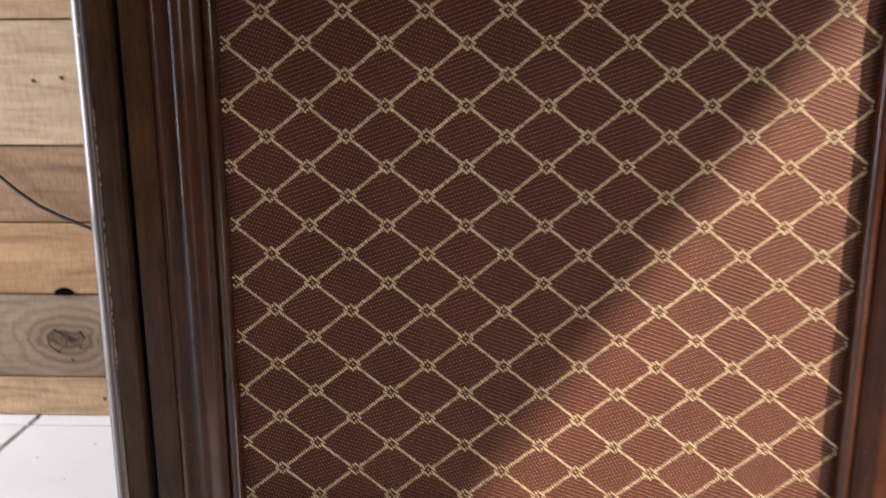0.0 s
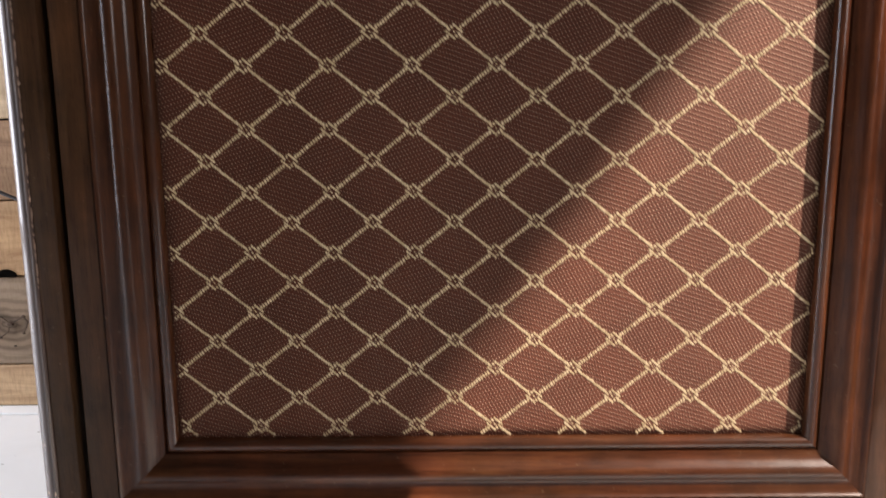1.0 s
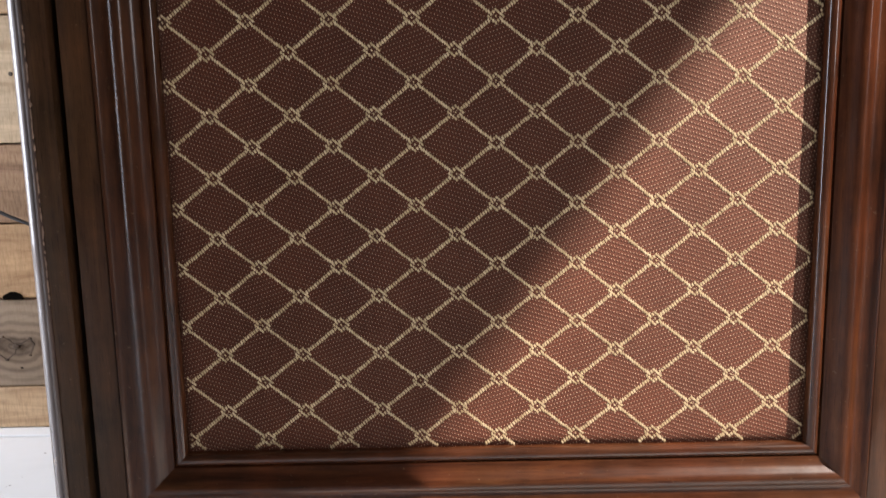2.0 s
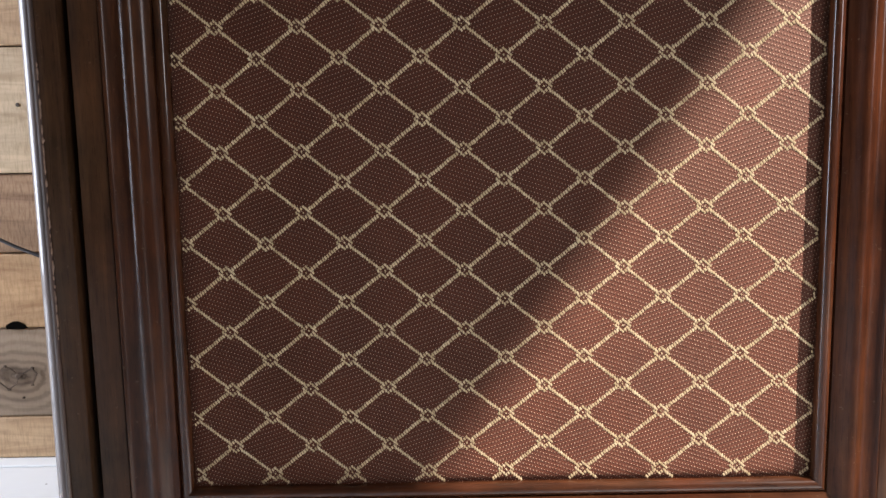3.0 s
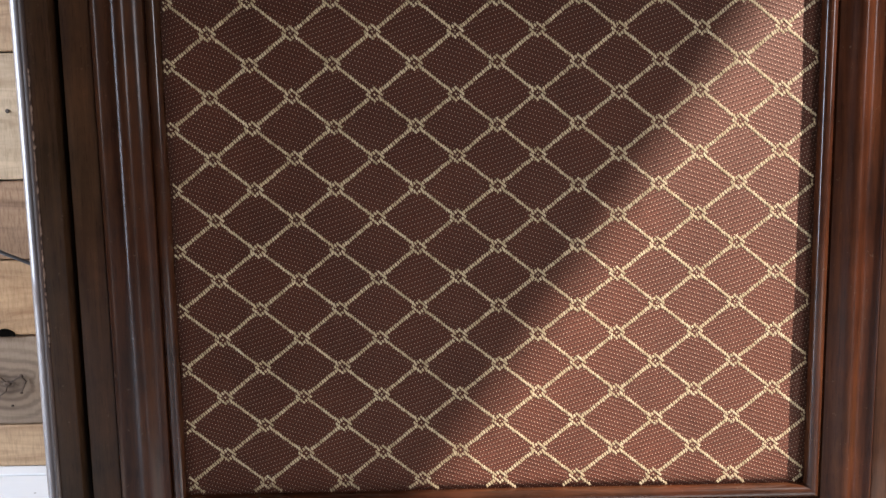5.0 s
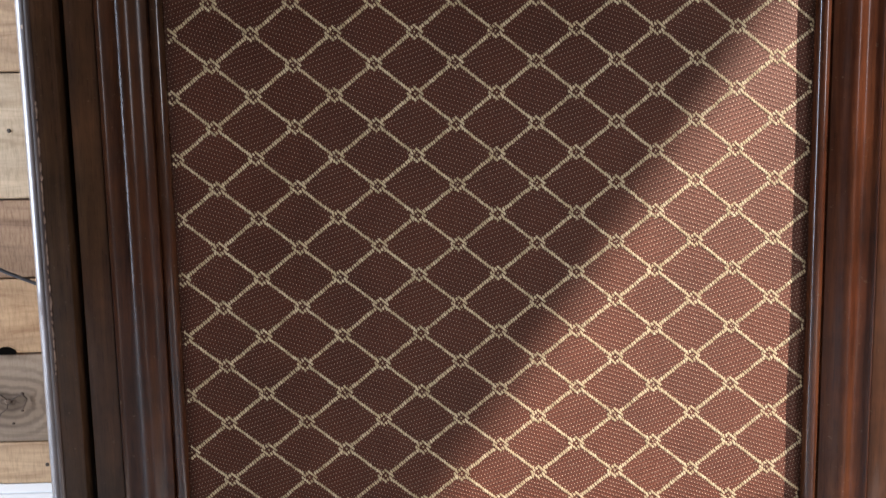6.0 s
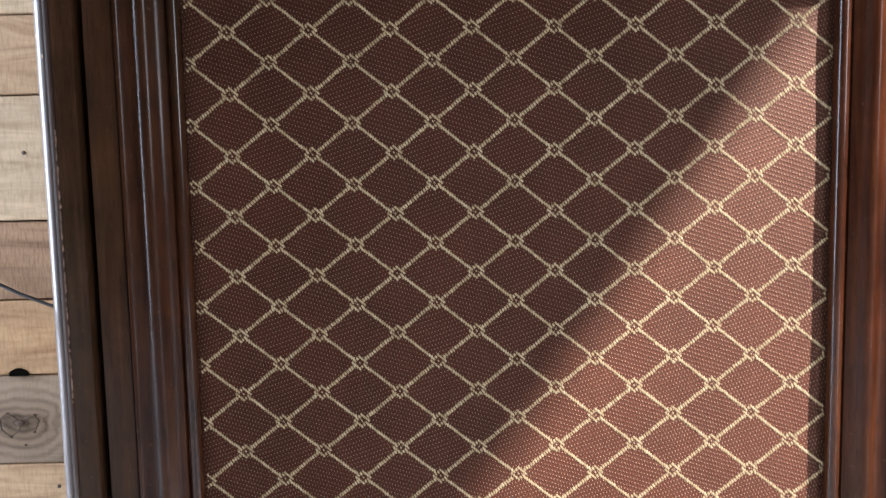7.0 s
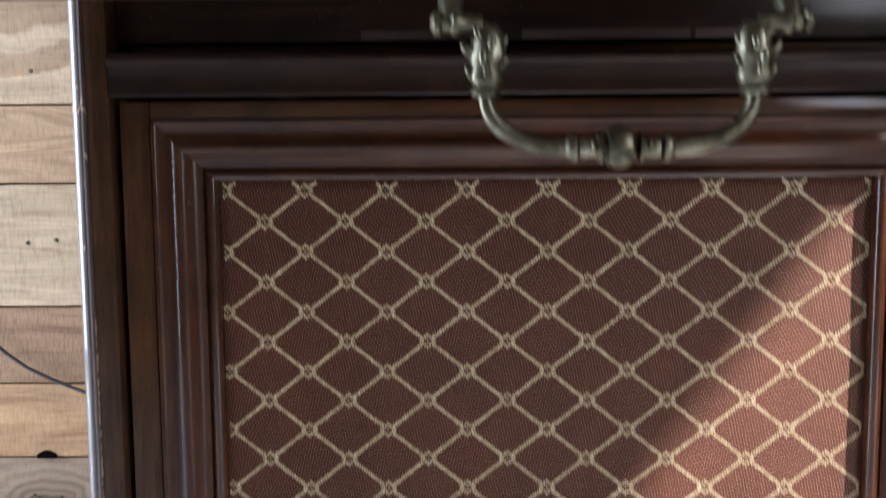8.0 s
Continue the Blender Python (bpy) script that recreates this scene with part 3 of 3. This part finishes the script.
# ---- its handle ----
HANDLE_X, HANDLE_Y = 0.0170, -0.1580
handle = part("handle", turned((HANDLE_X - 0.0010, HANDLE_Y, 0.1040), (1, 0, 0), [(-0.0042, 0.0020), (-0.0040, 0.0034), (-0.0032, 0.0037), (-0.0026, 0.0030), (-0.0022, 0.0030),
              (-0.0018, 0.0043), (0.0000, 0.0050), (0.0022, 0.0049), (0.0036, 0.0042), (0.0040, 0.0030), (0.0044, 0.0020)]), BRASS, drawer, "antique brass drop handle")
for side in (-1, 1):
    def at(u, z):
        return Vector((HANDLE_X + side * u, HANDLE_Y, z))
    # beads beside the middle
    part("bead", turned(at(0.0042, 0.1040), (side, 0, 0), [(0, 0.0022), (0.0004, 0.0034), (0.0010, 0.0034), (0.0014, 0.0024), (0.0022, 0.0023), (0.0026, 0.0025),
         (0.0032, 0.0023), (0.0038, 0.0025), (0.0044, 0.0024), (0.0052, 0.0022)]), BRASS, handle)
    part("bead", turned(at(0.0098, 0.1040), (side, 0, 0), [(0, 0.0021), (0.0004, 0.0033), (0.0014, 0.0034), (0.0026, 0.0026), (0.0032, 0.0018)]), BRASS, handle)
    # the curved arm
    path, radii = [], []
    for k in range(15):
        f = k / 14
        ang = radians(90 * f)
        path.append(at(0.0118 + 0.0194 * math.sin(ang) ** 0.92 if f else 0.0118, 0.1170 - 0.0130 * max(0.0, math.cos(ang)) ** 0.85))
        radii.append(0.0023 - 0.0005 * f)
    part("arm", tube(path, radii, 12), BRASS, handle)
    part("collar", turned(at(0.0312, 0.1156), (0, 0, 1), [(0, 0.0018), (0.0003, 0.0032), (0.0012, 0.0037), (0.0021, 0.0032), (0.0024, 0.0024)]), BRASS, handle)
    # the leaf-shaped knuckle above the collar, its lobes, and the turned pin
    bm = turned(at(0.0311, 0.1178), (-side * 0.05, 0, 1), [(0, 0.0026), (0.0010, 0.0034), (0.0026, 0.0040), (0.0042, 0.0035), (0.0058, 0.0041), (0.0074, 0.0045), (0.0090, 0.0038), (0.0108, 0.0040), (0.0126, 0.0034), (0.0148, 0.0018)], 20)
    for v in bm.verts:
        v.co += 0.0007 * noise.noise_vector(v.co * 520)
    part("leaf", bm, BRASS, handle)
    for dx, dz, dy, r, lean in ((0.0030, 0.0030, -0.0006, 0.0010, 0.5), (-0.0030, 0.0048, -0.0010, 0.0011, -0.6), (0.0034, 0.0076, -0.0008, 0.0012, 0.7), (-0.0032, 0.0092, -0.0008, 0.0010, -0.5),
                                (0.0006, 0.0058, -0.0034, 0.0011, 0.1), (-0.0010, 0.0086, -0.0032, 0.0010, -0.2), (0.0016, 0.0108, -0.0026, 0.0009, 0.4), (0.0, 0.0030, -0.0032, 0.0009, 0.0)):
        bm = bmesh.new()
        bmesh.ops.create_uvsphere(bm, u_segments=10, v_segments=6, radius=1.2 * r, matrix=Matrix.Translation(at(0.0311 + 1.25 * dx, 0.1180 + 1.1 * dz) + Vector((0, 1.25 * dy, 0))) @ Matrix.Rotation(side * lean, 4, "Y") @ Matrix.Diagonal((0.8, 0.7, 1.6, 1)))
        part("lobe", smooth(bm), BRASS, handle)
    part("pin", turned(at(0.0318, 0.1325), (side, 0, 0.02), [(0, 0.0018), (0.0030, 0.0022), (0.0046, 0.0022), (0.0056, 0.0030), (0.0068, 0.0030), (0.0078, 0.0020), (0.0094, 0.0020), (0.0100, 0.0029), (0.0112, 0.0029), (0.0122, 0.0014)]), BRASS, handle)
    part("post", tube([at(0.0392, 0.1325), at(0.0392, 0.1365) + Vector((0, 0.003, 0)), at(0.0392, 0.1440) + Vector((0, 0.009, 0)), at(0.0392, 0.1480) + Vector((0, 0.0140, 0))],
         [0.0026, 0.0030, 0.0034, 0.0036], 12), BRASS, handle)
    bm = bmesh.new()
    bmesh.ops.create_cone(bm, cap_ends=True, segments=20, radius1=0.0105, radius2=0.0075, depth=0.0024, matrix=Matrix.Translation((HANDLE_X + side * 0.0392, FRONT_Y - 0.0012, 0.1555)) @ Matrix.Rotation(radians(90), 4, "X"))
    part("rosette", smooth(bm), BRASS, handle)

# ---- cable along the wall ----
pts = [Vector(p) for p in ((-0.62, 0.404, 0.075), (-0.55, 0.404, 0.030), (-0.49, 0.403, -0.015), (-0.450, 0.402, -0.049), (-0.430, 0.402, -0.067), (-0.412, 0.402, -0.080), (-0.392, 0.402, -0.090),
                           (-0.370, 0.403, -0.0995), (-0.33, 0.404, -0.115), (-0.27, 0.404, -0.140), (-0.21, 0.404, -0.175), (-0.16, 0.404, -0.220))]
tagged(part("power_cable", tube(pts, [0.0016] * len(pts), 10), CABLE, None), "thin dark grey cable against the board wall", "cable")

# ---- boards of the wall ----
rows = [(-0.2905, -0.2510, "tan"), (-0.2500, -0.1670, "knotty"), (-0.1655, -0.0975, "orange"), (-0.0960, -0.0260, "brown"), (-0.0245, 0.0855, "pale"), (0.0870, 0.1555, "tan"), (0.1570, 0.2640, "figured")]
z, k, tones = 0.2655, 0, ["brown", "tan", "orange", "pale", "grey", "tan"]
while z < TOP - 0.03:
    high = min(0.068 if k % 3 else 0.108, TOP - z)
    rows.append((z, z + high - 0.0015, tones[k % 6]))
    z, k = z + high, k + 1
order = random.Random(5)
for k, (z0, z1, tone) in enumerate(rows):
    joints = [X0, order.uniform(-1.1, -0.75), order.uniform(0.1, 0.6), X1]
    for a, b in zip(joints, joints[1:]):
        front = BACK + order.uniform(-0.0010, 0.0012)
        bm = box(a + 0.0008, b - 0.0008, front, BACK + 0.0195, z0, z1)
        bmesh.ops.bevel(bm, geom=[e for e in bm.edges if all(abs(v.co.y - front) < 1e-6 for v in e.verts)], offset=0.0012, segments=1, affect="EDGES")
        part("plank", bm, BOARD[tone], wall_north)

# a plate painted near-black for the shade in a gnawed notch under one board, a knot with cracks in the grey board, and
# nail heads
bm = bmesh.new()
ring = [Vector((-0.4015 + 0.0085 * math.cos(a) * (1 + 0.12 * math.sin(5 * a)), 0, -0.1668 + 0.0072 * math.sin(a) ** 0.7)) for a in (math.pi * k / 14 for k in range(15))]
front = [bm.verts.new(p + Vector((0, BACK - 0.0016, 0))) for p in ring]
back = [bm.verts.new(p + Vector((0, BACK + 0.004, 0))) for p in ring]
bm.faces.new(front)
for k in range(14):
    bm.faces.new((front[k], back[k], back[k + 1], front[k + 1]))
bmesh.ops.recalc_face_normals(bm, faces=bm.faces)
part("notch", bm, HOLE_SHADE, wall_north, "near-black plate painted as the shade in a gnawed notch")
KNOT = Vector((-0.4030, BACK, -0.2110))
for dx, dz, r in ((0.0, 0.0, 0.0030), (0.013, 0.007, 0.0016), (-0.012, 0.009, 0.0014), (-0.010, -0.013, 0.0015), (0.003, -0.021, 0.0012), (0.012, -0.009, 0.0012)):
    bm = bmesh.new()
    bmesh.ops.create_cone(bm, cap_ends=True, segments=9, radius1=r, radius2=r * 0.6, depth=0.0012, matrix=Matrix.Translation(KNOT + Vector((dx, -0.0012, dz))) @ Matrix.Rotation(radians(90), 4, "X") @ Matrix.Diagonal((1.3, 0.9, 1, 1)))
    part("knot", bm, DARK_WOOD, wall_north, "dark knot hole in a board")
for points in (((0.0, 0.0), (0.006, 0.003), (0.013, 0.007)), ((0.0, 0.0), (-0.006, 0.006), (-0.012, 0.009)), ((0.0, 0.0), (-0.002, -0.007), (-0.010, -0.013)),
               ((0.013, 0.007), (0.017, 0.002), (0.012, -0.009)), ((-0.012, 0.009), (-0.019, 0.004), (-0.018, -0.006), (-0.010, -0.013))):
    line = [KNOT + Vector((a, -0.0010, b)) for a, b in points]
    part("crack", tube(line, [0.0004] + [0.0007] * (len(line) - 2) + [0.0004], 6), DARK_WOOD, wall_north, "fine dark crack round the knot")
for x, z in ((-0.383, 0.0355), (-0.409, 0.0330), (-0.372, -0.272), (-0.398, 0.186)):
    bm = bmesh.new()
    bmesh.ops.create_cone(bm, cap_ends=True, segments=10, radius1=0.0019, radius2=0.0015, depth=0.0010, matrix=Matrix.Translation((x, BACK - 0.0012, z)) @ Matrix.Rotation(radians(90), 4, "X"))
    part("nail_head", bm, NAIL, wall_north, "rusty nail head")

# ---- floor tiles ----
TILE_SIZE, LINE = 0.330, 0.004
for ix in range(-4, 6):
    for iy in range(0, 9):
        x0, y1 = -0.440 + ix * TILE_SIZE, 0.3905 - (iy - 1) * TILE_SIZE
        x1, y0 = x0 + TILE_SIZE, y1 - TILE_SIZE
        x0, x1, y0, y1 = max(x0, X0) + LINE / 2, min(x1, X1) - LINE / 2, max(y0, Y0) + LINE / 2, min(y1, BACK + 0.01) - LINE / 2
        if x1 - x0 < 0.01 or y1 - y0 < 0.005:
            continue
        bm = box(x0, x1, y0, y1, FLOOR - 0.0035, FLOOR)
        bmesh.ops.bevel(bm, geom=[e for e in bm.edges if all(abs(v.co.z - FLOOR) < 1e-6 for v in e.verts)], offset=0.0010, segments=1, affect="EDGES")
        part("tile", bm, TILE, floor)
